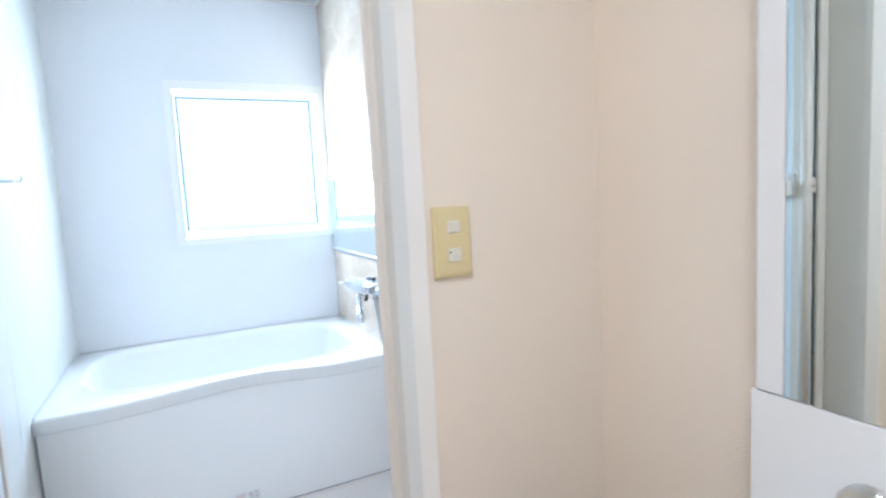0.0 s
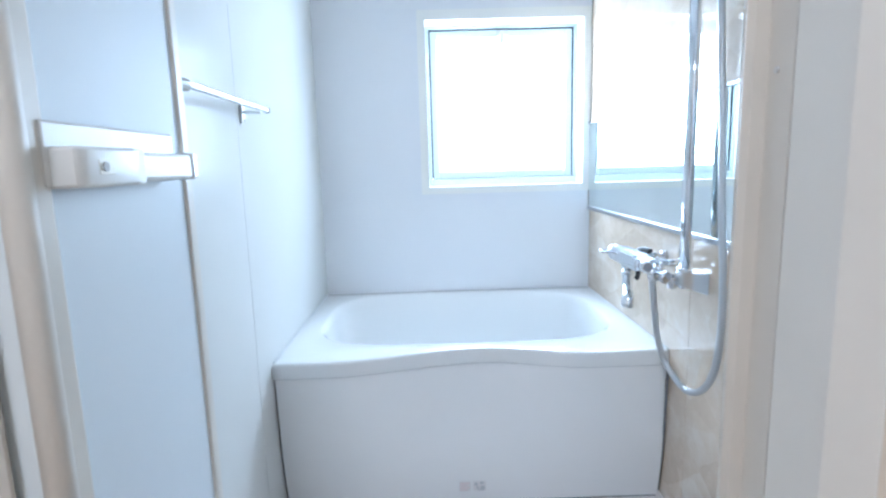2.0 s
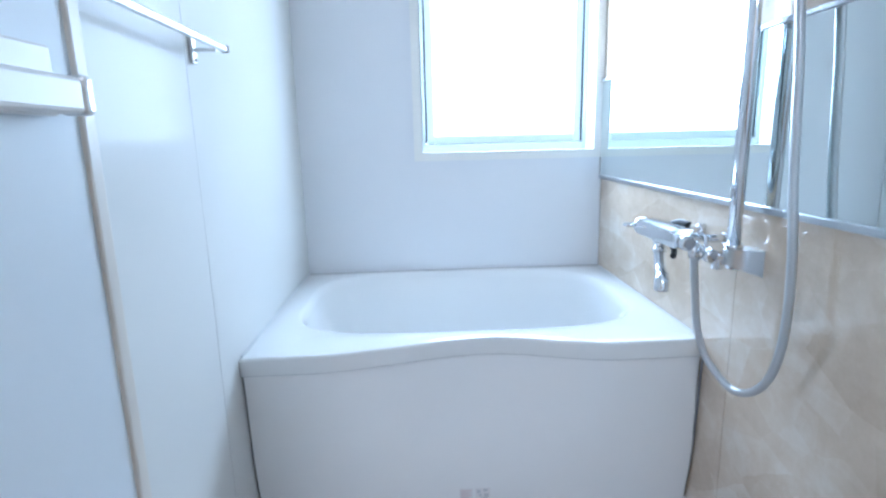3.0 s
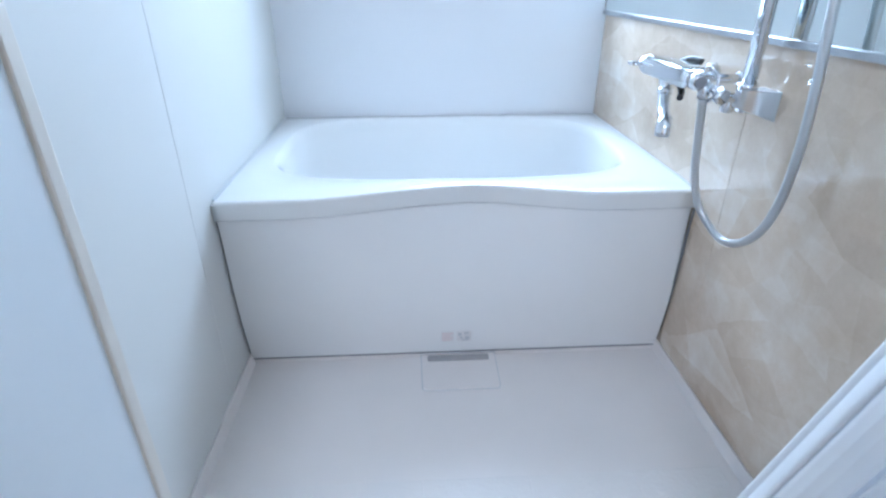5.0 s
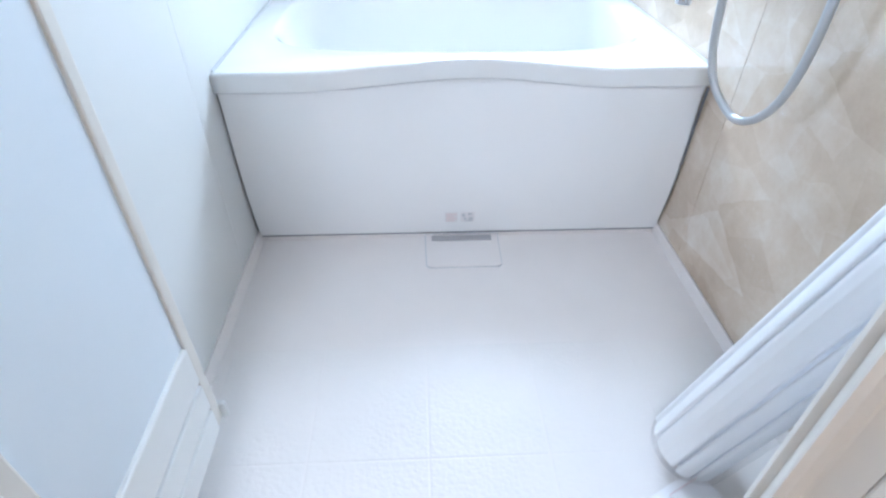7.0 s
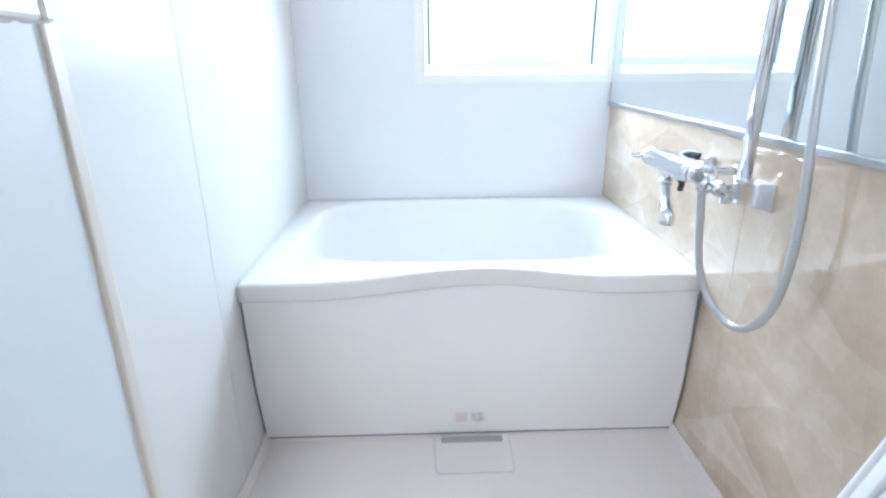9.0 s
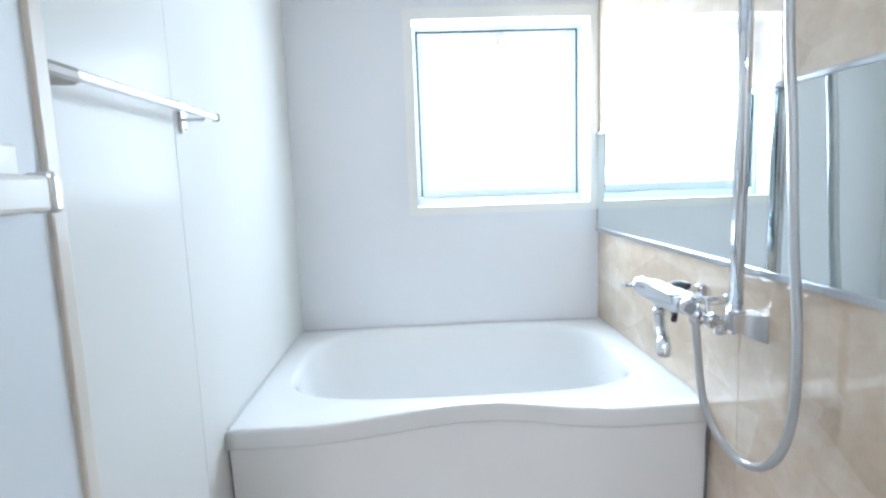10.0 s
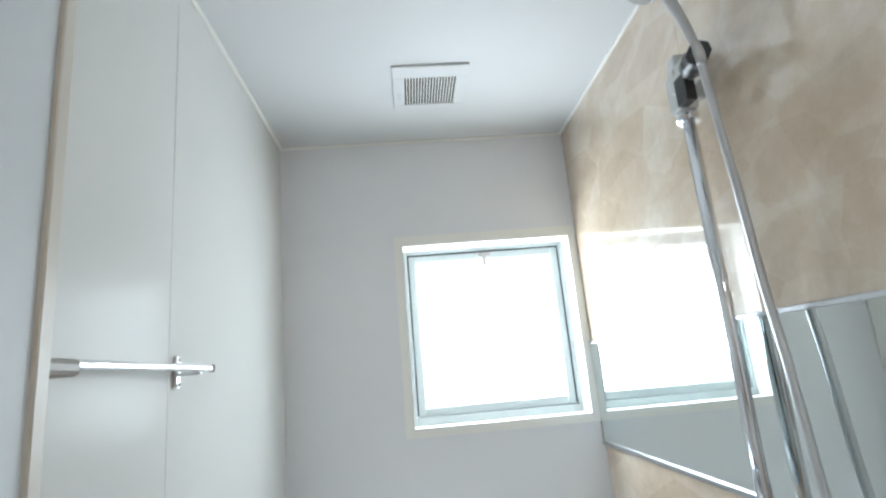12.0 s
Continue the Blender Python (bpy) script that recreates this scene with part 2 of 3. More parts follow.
def part(name, bm, mat, parent, label="", bevel=0.0):
    """A bmesh in world places as one mesh under a thing or a part."""
    ob = mesh_object(name, bm, mat)
    root = parent
    while root.parent:
        root = root.parent
    ob.data.transform(Matrix.Translation(-root.matrix_basis.translation))
    ob.parent = parent
    return tagged(ob, label)


def structure(name, bm, mat, label, category):
    return tagged(mesh_object(name, bm, mat), label, category, kind="structure")


def shade(ob, degrees=35):
    ob.data.polygons.foreach_set("use_smooth", [True] * len(ob.data.polygons))
    ob.data.set_sharp_from_angle(angle=radians(degrees))
    return ob


# ---- the bathroom shell ----
W, H, FRONT = 1.2, 2.146, -1.83
WX0, WX1, WZ0, WZ1 = 0.477, 1.169, 0.975, 1.690   # window opening

wall_back = structure("wall_back", boxes((-0.08, WX0, 0, 0.175, -0.05, H + 0.1), (WX1, W + 0.08, 0, 0.175, -0.05, H + 0.1),
                                         (WX0, WX1, 0, 0.175, -0.05, WZ0), (WX0, WX1, 0, 0.175, WZ1, H + 0.1)), BACK_PANEL,
                      "matt bluish-white bathroom wall panel around the window", "wall")
wall_left = structure("wall_left", boxes((-0.08, -0.006, FRONT, 0, -0.05, H + 0.1)), SEALANT, "glossy white bathroom wall of two tall panels", "wall")
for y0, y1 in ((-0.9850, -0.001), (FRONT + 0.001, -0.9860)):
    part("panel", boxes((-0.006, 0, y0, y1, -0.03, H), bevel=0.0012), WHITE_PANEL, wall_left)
wall_right = structure("wall_right", boxes((W + 0.006, W + 0.08, -1.99, 0, -0.05, H + 0.1)), SEALANT, "glossy beige marble-look bathroom wall", "wall")
for y0, y1 in ((-0.9702, -0.001), (FRONT + 0.001, -0.9711)):
    part("panel", boxes((W, W + 0.006, y0, y1, -0.03, H), bevel=0.0012), STONE, wall_right)
# wall between bathroom and washroom, with the doorway
DOOR_TOP = 2.03
wall_front = structure("wall_front", boxes((0.842, 1.30, -1.985, FRONT, -0.05, 2.4), (-0.75, -0.03, -1.985, FRONT, -0.05, 2.4), (-0.03, 0.842, -1.985, FRONT, DOOR_TOP + 0.05, 2.4)),
                       BACK_PANEL, "white inner side of the wall with the bathroom doorway", "wall")
wall_washroom_front = structure("wall_washroom_front", boxes((0.832, 1.30, -2.02, -1.986, -0.05, 2.4), (-0.75, -0.012, -2.02, -1.986, -0.05, 2.4), (-0.012, 0.832, -2.02, -1.986, DOOR_TOP + 0.06, 2.4)),
                                BEIGE_WALL, "beige wallpapered wall beside the bathroom doorway", "wall")
ceiling = structure("ceiling", boxes((-0.08, W + 0.08, FRONT - 0.02, 0.1, H, H + 0.08)), CEILING_PANEL, "plain white bathroom ceiling panel", "ceiling")
bm = boxes((0, 0.012, FRONT, 0, H - 0.010, H), (W - 0.012, W, FRONT, 0, H - 0.010, H), (0.012, W - 0.012, -0.012, 0, H - 0.010, H), (0.012, W - 0.012, FRONT, FRONT + 0.012, H - 0.010, H), bevel=0.003)
structure("trim", bm, CASING, "thin white trim between ceiling and bathroom walls", "trim")

# floor pan: flat, with a sloped upstand along the walls
FZ = -0.012
bm = bmesh.new()
x_in, cove = 0.017, 0.011
ring = [[(0, FRONT, 0.012), (W, FRONT, 0.012), (W, -0.80, 0.012), (0, -0.80, 0.012)],
        [(0.006, FRONT + 0.006, 0.014), (W - 0.006, FRONT + 0.006, 0.014), (W - 0.006, -0.80, 0.014), (0.006, -0.80, 0.014)],
        [(cove, FRONT + cove, 0.002), (W - cove, FRONT + cove, 0.002), (W - cove, -0.80, 0.002), (cove, -0.80, 0.002)],
        [(x_in, FRONT + x_in, FZ), (W - x_in, FRONT + x_in, FZ), (W - x_in, -0.80, FZ), (x_in, -0.80, FZ)]]
vs = grid(bm, ring, closed=True, smooth=False)
bm.faces.new(vs[-1])
box(bm, -0.02, W + 0.02, FRONT - 0.05, -0.02, -0.09, -0.04)
floor = structure("floor", bm, FLOOR, "pale warm-grey moulded plastic bathroom floor", "floor")
XS = [0.04, 0.25, 0.486, 0.722, 0.958, 1.16]
YS = [-1.785, -1.549, -1.262]
for j in range(2):
    for i in range(5):
        bm = bmesh.new()
        x0, x1, y0, y1 = XS[i] + 0.001, XS[i + 1] - 0.001, YS[j] + 0.001, YS[j + 1] - 0.001
        z1 = FZ + 0.0007
        grid(bm, [[(x0, y0, FZ - 0.002), (x1, y0, FZ - 0.002), (x1, y1, FZ - 0.002), (x0, y1, FZ - 0.002)],
                  [(x0, y0, z1 - 0.0005), (x1, y0, z1 - 0.0005), (x1, y1, z1 - 0.0005), (x0, y1, z1 - 0.0005)],
                  [(x0 + 0.003, y0 + 0.003, z1), (x1 - 0.003, y0 + 0.003, z1), (x1 - 0.003, y1 - 0.003, z1), (x0 + 0.003, y1 - 0.003, z1)]], closed=True, smooth=False)
        bm.verts.ensure_lookup_table()
        bm.faces.new(bm.verts[-4:])
        part("tile", bm, TILE, floor)

# ---- washroom shell ----
structure("wall_washroom_right", boxes((1.217, 1.30, -3.9, -2.02, -0.05, 2.4)), BEIGE_WALL, "beige textured wallpaper beside the washstand", "wall")
structure("wall_washroom_left", boxes((-0.75, -0.67, -3.9, -2.02, -0.05, 2.4)), BEIGE_WALL, "beige wallpapered washroom side wall", "wall")
structure("wall_washroom_back", boxes((-0.75, 1.30, -3.98, -3.9, -0.05, 2.4)), BEIGE_WALL, "beige wallpapered washroom rear wall", "wall")
structure("ceiling_washroom", boxes((-0.75, 1.30, -3.98, -2.02, 2.3, 2.4)), WASH_CEIL, "white wallpapered washroom ceiling", "ceiling")
structure("floor_washroom", boxes((-0.75, 1.30, -3.98, -1.99, -0.06, 0.0)), WOOD_FLOOR, "brown vinyl wood washroom floor", "floor")

# ---- doorway lining: white timber with a chamfered edge, and the cream bathroom door frame ----
lining = thing("door_frame", (0.4, -1.95, 0), "white painted timber door lining with chamfered edges", "door frame", kind="structure")
part("jamb", extrude_plan(bmesh.new(), [(0.8125, -1.9215), (0.841, -1.9215), (0.841, -1.984), (0.8318, -1.987), (0.8318, -2.024), (0.8300, -2.024), (0.8110, -1.992), (0.8102, -1.925)], 0, DOOR_TOP), WOOD_WHITE, lining)
part("jamb", extrude_plan(bmesh.new(), [(0.013, -1.886), (-0.029, -1.886), (-0.029, -1.984), (-0.0115, -1.987), (-0.0115, -2.024), (-0.008, -2.024), (0.0165, -2.002), (0.018, -1.985)], 0, DOOR_TOP), WOOD_WHITE, lining)
part("head", boxes((-0.011, 0.831, -2.02, -1.886, DOOR_TOP, DOOR_TOP + 0.05), bevel=0.004), WOOD_WHITE, lining)
frame_1 = thing("bathroom_door_frame", (0.4, -1.86, 0), "cream resin frame of the folding bathroom door", "door frame", kind="structure")


def cream_jamb(s, x_face, x_wall):
    """Stepped profile: s is +1 where the opening lies towards smaller x."""
    o = [(x_face, -1.884), (x_face + s * 0.006, -1.889), (x_face + s * 0.0185, -1.890), (x_face + s * 0.0195, -1.8925), (x_face + s * 0.0225, -1.921), (x_wall, -1.921), (x_wall, -1.831), (x_face + s * 0.040, -1.831), (x_face + s * 0.030, -1.846), (x_face + s * 0.020, -1.848), (x_face + s * 0.0165, -1.851), (x_face + s * 0.0125, -1.857), (x_face + s * 0.0135, -1.861), (x_face + s * 0.0145, -1.865), (x_face + s * 0.0095, -1.871), (x_face + s * 0.002, -1.880)]
    if s < 0:
        o = [(x_face, -1.884), (x_face - 0.006, -1.889), (x_face - 0.030, -1.889), (x_face - 0.033, -1.885), (x_wall, -1.885), (x_wall, -1.831), (x_face - 0.060, -1.831), (x_face - 0.060, -1.870), (x_face - 0.004, -1.874), (x_face, -1.878)]
    return extrude_plan(bmesh.new(), o, 0.0, 1.99)


part("jamb", cream_jamb(1, 0.789, 0.8415), CREAM, frame_1)
part("jamb", cream_jamb(-1, 0.054, -0.0295), CREAM, frame_1)
part("head", boxes((-0.029, 0.8415, -1.885, -1.828, 1.99, 2.029), bevel=0.003), CREAM, frame_1)
part("threshold", boxes((0.02, 0.81, -1.884, -1.828, -0.02, 0.035), bevel=0.006), SATIN, frame_1)
for z in (0.25, 1.15, 1.85):
    part("screw", tube([(0.812, -1.901, z), (0.8085, -1.901, z)], 0.0035, segs=10), SATIN, frame_1)
    part("screw", tube([(-0.006, -1.8845, z - 0.04), (-0.006, -1.8875, z - 0.04)], 0.0035, segs=10), SATIN, frame_1)

# ---- folding door, pushed open along the wall ----
door = thing("door_1", (0.06, -1.70, 0.03), "open folding bathroom door with pale acrylic panels in cream frames", "door", kind="structure")


def leaf(x, y_near, y_far):
    """One leaf in the plane x; the far end is the fold."""
    near = part("stile", boxes((x - 0.014, x + 0.014, y_near, y_near + 0.030, 0.072, 1.975), bevel=0.004), CREAM, door)
    part("stile", boxes((x - 0.018, x + 0.008, y_far - 0.026, y_far, 0.072, 1.975), bevel=0.004), CREAM, door)
    part("rail", boxes((x - 0.012, x + 0.012, y_near + 0.030, y_far - 0.026, 1.935, 1.975), bevel=0.003), CREAM, door)
    part("panel", boxes((x - 0.003, x + 0.003, y_near + 0.028, y_far - 0.024, 0.28, 1.94)), DOOR_PANEL, door)
    for k in range(3):
        z0, z1 = ((0.074, 0.132), (0.141, 0.201), (0.210, 0.292))[k]
        part("louvre_slat", boxes((x - 0.010, x + 0.0115, y_near + 0.0295, y_far - 0.0275, z0, z1), bevel=0.0035), DOOR_WHITE, door)
    return near


leaf(0.052, -1.858, -1.506)
# filler board in the gap; pale blue stands in for the backlit rear leaf
part("backlit_filler", boxes((0.041, 0.0745, -1.866, -1.834, 0.072, 1.975), bevel=0.004), LEAF_BACKLIGHT, door)
leaf(0.090, -1.862, -1.494)
# rounded leading edge of the free leaf
part("leading_edge", tube([(0.092, -1.866, 0.072), (0.092, -1.866, 1.975)], 0.0155, segs=18, flat=1.15), CREAM, door)
part("hinge_cover", boxes((0.040, 0.0705, -1.5055, -1.494, 0.075, 1.975), bevel=0.004), CREAM, door)
part("end_cap", boxes((0.088, 0.107, -1.4945, -1.483, 0.066, 0.108), bevel=0.004), DOOR_WHITE, door)
handle = part("handle", boxes((0.103, 0.131, -1.720, -1.565, 1.064, 1.100), bevel=0.005), DOOR_WHITE, door, "off-white bar handle across the door leaf")
part("handle_back", boxes((0.0935, 0.1070, -1.844, -1.570, 1.062, 1.130), bevel=0.003), DOOR_WHITE, handle)
part("handle_cap", boxes((0.102, 0.1325, -1.565, -1.549, 1.0625, 1.103), bevel=0.005), SATIN, handle, "chrome end cap")
bm = bmesh.new()
profile = ((-1.836, 0.131), (-1.831, 0.136), (-1.822, 0.138), (-1.735, 0.138), (-1.722, 0.137), (-1.710, 0.1325), (-1.700, 0.1315))
outline = [(x, y) for y, x in profile] + [(0.0945, -1.700), (0.0945, -1.836)]
extrude_plan(bm, outline, 1.060, 1.1035)
bmesh.ops.bevel(bm, geom=[e for e in bm.edges if abs(e.verts[0].co.z - e.verts[1].co.z) < 1e-6], offset=0.005, segments=3, affect="EDGES", profile=0.5)
grip = part("grip_block", bm, DOOR_WHITE, handle)
shade(grip, 40)
part("latch_recess", boxes((0.1375, 0.1386, -1.806, -1.778, 1.0735, 1.0905), bevel=0.0004), SWITCH_WHITE, handle)
part("latch_button", tube([(0.1380, -1.796, 1.082), (0.1405, -1.796, 1.082)], 0.0052, segs=16), TAUPE, handle, "small round taupe latch button")
rear = part("rear_handle", boxes((0.043, 0.073, -1.876, -1.85, 1.066, 1.114), bevel=0.005), CREAM, door)
part("slot", boxes((0.056, 0.072, -1.8768, -1.875, 1.084, 1.092)), TAUPE, rear)

# ---- window ----
win = thing("window_1", (0.82, 0.06, WZ0), "bright frosted-glass bathroom window in a white frame", "window", kind="structure")
CX0, CX1, CZ0, CZ1 = 0.447, 1.1985, 0.947, 1.728
bm = bmesh.new()
for a in ((CX0, CX1, CZ0, WZ0 + 0.002), (CX0, CX1, WZ1 - 0.002, CZ1), (CX0, WX0 + 0.002, WZ0 + 0.002, WZ1 - 0.002), (WX1 - 0.002, CX1, WZ0 + 0.002, WZ1 - 0.002)):
    box(bm, a[0], a[1], -0.007, 0.0, a[2], a[3])
part("casing", bm, CASING, win)
part("reveal", boxes((WX0, WX0 + 0.004, -0.007, 0.107, WZ0, WZ1), (WX1 - 0.004, WX1, -0.007, 0.107, WZ0, WZ1), (WX0 + 0.004, WX1 - 0.004, -0.007, 0.107, WZ0, WZ0 + 0.004), (WX0 + 0.004, WX1 - 0.004, -0.007, 0.107, WZ1 - 0.004, WZ1)), CASING, win)


def border(x0, x1, z0, z1, w, wb, wt, y0, y1, bevel):
    return boxes((x0, x0 + w, y0, y1, z0, z1), (x1 - w, x1, y0, y1, z0, z1), (x0 + w, x1 - w, y0, y1, z0, z0 + wb), (x0 + w, x1 - w, y0, y1, z1 - wt, z1), bevel=bevel)


part("window_frame", border(WX0 + 0.004, WX1 - 0.004, WZ0 + 0.004, WZ1 - 0.004, 0.014, 0.030, 0.012, 0.100, 0.163, 0.002), ALU_FRAME, win)
part("gasket", border(WX0 + 0.017, WX1 - 0.017, WZ0 + 0.038, WZ1 - 0.015, 0.012, 0.008, 0.012, 0.1165, 0.151, 0), GASKET, win)
sash = part("sash", border(WX0 + 0.0242, WX1 - 0.0242, WZ0 + 0.0345, WZ1 - 0.0222, 0.0305, 0.034, 0.0305, 0.115, 0.153, 0.003), ALU_FRAME, win)
pane = part("pane", boxes((WX0 + 0.045, WX1 - 0.045, 0.133, 0.137, WZ0 + 0.062, WZ1 - 0.044)), PANE, sash, "frosted glass pane")
pane.visible_shadow = False
latch = part("latch", boxes((0.798, 0.852, 0.101, 0.117, 1.644, 1.664), bevel=0.003), TAUPE_GREY, sash, "small metal top latch")
part("latch_tongue", boxes((0.814, 0.832, 0.091, 0.107, 1.606, 1.662), bevel=0.003), TAUPE_GREY, sash)

# ---- bathtub ----
tub = thing("bathtub", (0.6, -0.43, 0), "white moulded bathtub with a wavy front rim", "bathtub")


def front_y(x):
    """Line of the rim's front in plan: straight at the ends, drawn in towards the middle."""
    u = min(1.0, max(0.0, (x - 0.17) / 0.46)) if x < 0.63 else min(1.0, max(0.0, (0.98 - x) / 0.35))
    s = u * u * (3 - 2 * u)
    base = -0.876 + 0.018 * x / 1.2
    return base + 0.078 * s


RZ = 0.502
N = 64
xs = [W * (k + 0.0) / N for k in range(N + 1)]


def loop_points(cx, cy, hx, hy, r, z, n=192):
    """A rounded rectangle as n points, spaced by angle."""
    out = []
    for k in range(n):
        a = 2 * math.pi * k / n
        p = 3.9
        c, s = math.cos(a), math.sin(a)
        q = (abs(c) ** p + abs(s) ** p) ** (-1 / p)
        out.append(Vector((cx + hx * c * q, cy + hy * s * q, z)))
    return out


bm = bmesh.new()
outer = []
inner0 = loop_points(0.60, -0.383, 0.53, 0.352, 0.15, RZ)
for v in inner0:
    # ray from the middle to the rim's outline
    d = (v - Vector((0.60, -0.383, RZ))).normalized()
    t = 9.0
    if d.x > 1e-6: t = min(t, (W - 0.60) / d.x)
    if d.x < -1e-6: t = min(t, (0 - 0.60) / d.x)
    if d.y > 1e-6: t = min(t, (0 + 0.383) / d.y)
    if d.y < -1e-6:
        lo, hi = 0.0, 2.0
        for _ in range(30):
            mid = (lo + hi) / 2
            q = Vector((0.60, -0.383, 0)) + d * mid
            if q.y < front_y(min(W, max(0, q.x))): hi = mid
            else: lo = mid
        t = min(t, lo)
    outer.append(Vector((0.60, -0.383, RZ)) + d * t)
for corner in ((0, 0), (W, 0), (0, front_y(0)), (W, front_y(W))):
    near = min(outer, key=lambda q: (q.x - corner[0]) ** 2 + (q.y - corner[1]) ** 2)
    near.x, near.y = corner
mid = [o.lerp(i, 0.5) for o, i in zip(outer, inner0)]


def shrink(points, k, dz, cx=0.60, cy=-0.383):
    return [Vector((cx + (p.x - cx) * (1 - k / 0.515), cy + (p.y - cy) * (1 - k / 0.338), p.z + dz)) for p in points]


edge_in = [o.lerp(i, 0.06) for o, i in zip(outer, inner0)]
lip = [Vector((o.x, o.y, RZ - 0.010)) for o in outer]
lip1 = [Vector((o.x + (e.x - o.x) * 0.15, o.y + (e.y - o.y) * 0.15, RZ - 0.0035)) for o, e in zip(outer, edge_in)]
lip2 = [Vector((o.x + (e.x - o.x) * 0.5, o.y + (e.y - o.y) * 0.5, RZ - 0.0008)) for o, e in zip(outer, edge_in)]
under = [Vector((o.x, o.y, RZ - 0.048)) for o in outer]
rows = [under, lip, lip1, lip2, edge_in, mid, inner0,
        shrink(inner0, 0.006, -0.003), shrink(inner0, 0.014, -0.012), shrink(inner0, 0.020, -0.03), shrink(inner0, 0.032, -0.10), shrink(inner0, 0.05, -0.22),
        shrink(inner0, 0.07, -0.33), shrink(inner0, 0.10, -0.385), shrink(inner0, 0.15, -0.41), shrink(inner0, 0.24, -0.418)]
vs = grid(bm, rows, closed=True)
bm.faces.new(vs[-1])
tub_body = part("tub_body", bm, TUB, tub)
part("drain_plug", tube([(0.95, -0.42, 0.083), (0.95, -0.42, 0.089)], 0.028, segs=20), CHROME, tub)

# front panel: drawn in at the top like the rim, straight at its foot
bm = bmesh.new()
rows = []
for j in range(15):
    v = j / 14
    z = 0.453 - v * 0.464
    row = []
    for x in xs:
        xx = 0.0065 + x * (W - 0.013) / W
        k = (1 - v) ** 1.6
        y = (front_y(x) + 0.004) * k + (-0.822 - 0.012 * math.sin(math.pi * min(1, v * 1.02))) * (1 - k)
        row.append((xx, y - 0.010 * math.sin(math.pi * v), z))
    rows.append(row)
back = [[(x, y + 0.018, z) for x, y, z in r] for r in rows]
a = grid(bm, rows)
b = grid(bm, list(reversed(back)))
for k in range(N):
    bm.faces.new((a[0][k], b[-1][k], b[-1][k + 1], a[0][k + 1]))
    bm.faces.new((a[-1][k + 1], b[0][k + 1], b[0][k], a[-1][k]))
for j in range(14):
    bm.faces.new((a[j][0], a[j + 1][0], b[13 - j][0], b[14 - j][0]))
    bm.faces.new((a[j + 1][-1], a[j][-1], b[14 - j][-1], b[13 - j][-1]))
apron = shade(part("apron", bm, APRON, tub, "white front panel below the rim"))
# dark joints beside the panel and below the rim
bm = bmesh.new()
grid(bm, [[(x, front_y(x) - 0.0006, RZ - 0.0465) for x in xs], [(x, front_y(x) - 0.0006, RZ - 0.0487) for x in xs]])
part("joint", bm, SEALANT, tub)
for x in (0.001, W - 0.001):
    bm = bmesh.new()
    grid(bm, [[(x, p[0][1] + 0.006, p[0][2]) for p in rows], [(x + (0.0075 if x < 0.5 else -0.0075), p[0][1] + 0.006, p[0][2]) for p in rows]])
    part("side_joint", bm, JOINT_DARK, tub)
bm = boxes((0.0005, 0.006, -0.86, -0.001, RZ - 0.002, RZ + 0.002), (W - 0.006, W - 0.0005, -0.85, -0.001, RZ - 0.002, RZ + 0.002), (0.006, W - 0.006, -0.006, -0.0005, RZ - 0.002, RZ + 0.002))
part("sealant_line", bm, SEALANT, tub, "grey sealant where rim meets walls")
part("foot_joint", boxes((0.004, W - 0.004, -0.8262, -0.8185, FZ + 0.0085, FZ + 0.0118), bevel=0.0008), JOINT_DARK, tub, "thin dark joint at the panel's foot")
part("floor_lip", boxes((0.004, 0.489, -0.8290, -0.8180, FZ - 0.002, FZ + 0.0085), (0.711, W - 0.004, -0.8290, -0.8180, FZ - 0.002, FZ + 0.0085), bevel=0.002), FLOOR, tub)


def apron_y(z):
    v = (0.453 - z) / 0.464
    k = (1 - v) ** 1.6
    return (front_y(0.6) + 0.004) * k + (-0.822 - 0.012 * math.sin(math.pi * min(1, v * 1.02))) * (1 - k) - 0.010 * math.sin(math.pi * v)


for x0, x1, ink in ((0.552, 0.588, RED_INK), (0.596, 0.638, GREY_INK)):
    zs0, zs1 = 0.039, 0.075
    bm = bmesh.new()
    grid(bm, [[(x0, apron_y(zs1) - 0.0012, zs1), (x1, apron_y(zs1) - 0.0012, zs1)], [(x0, apron_y(zs0) - 0.0012, zs0), (x1, apron_y(zs0) - 0.0012, zs0)]])
    label = part("warning_label", bm, PAPER, tub, "small printed warning label")
    bm = bmesh.new()
    if ink is RED_INK:
        for k in range(4):
            z = zs1 - 0.005 - k * 0.008
            box(bm, x0 + 0.003, x1 - 0.003 - 0.006 * (k % 2), apron_y(z) - 0.0022, apron_y(z) - 0.0012, z - 0.0035, z)
    else:
        for dx, z, w, h in ((0.004, 0.069, 0.010, 0.010), (0.022, 0.072, 0.012, 0.008), (0.010, 0.055, 0.008, 0.007), (0.024, 0.057, 0.013, 0.012), (0.016, 0.045, 0.018, 0.004)):
            box(bm, x0 + dx, x0 + dx + w, apron_y(z) - 0.0022, apron_y(z) - 0.0012, z - h, z)
    part("print", bm, ink, label)

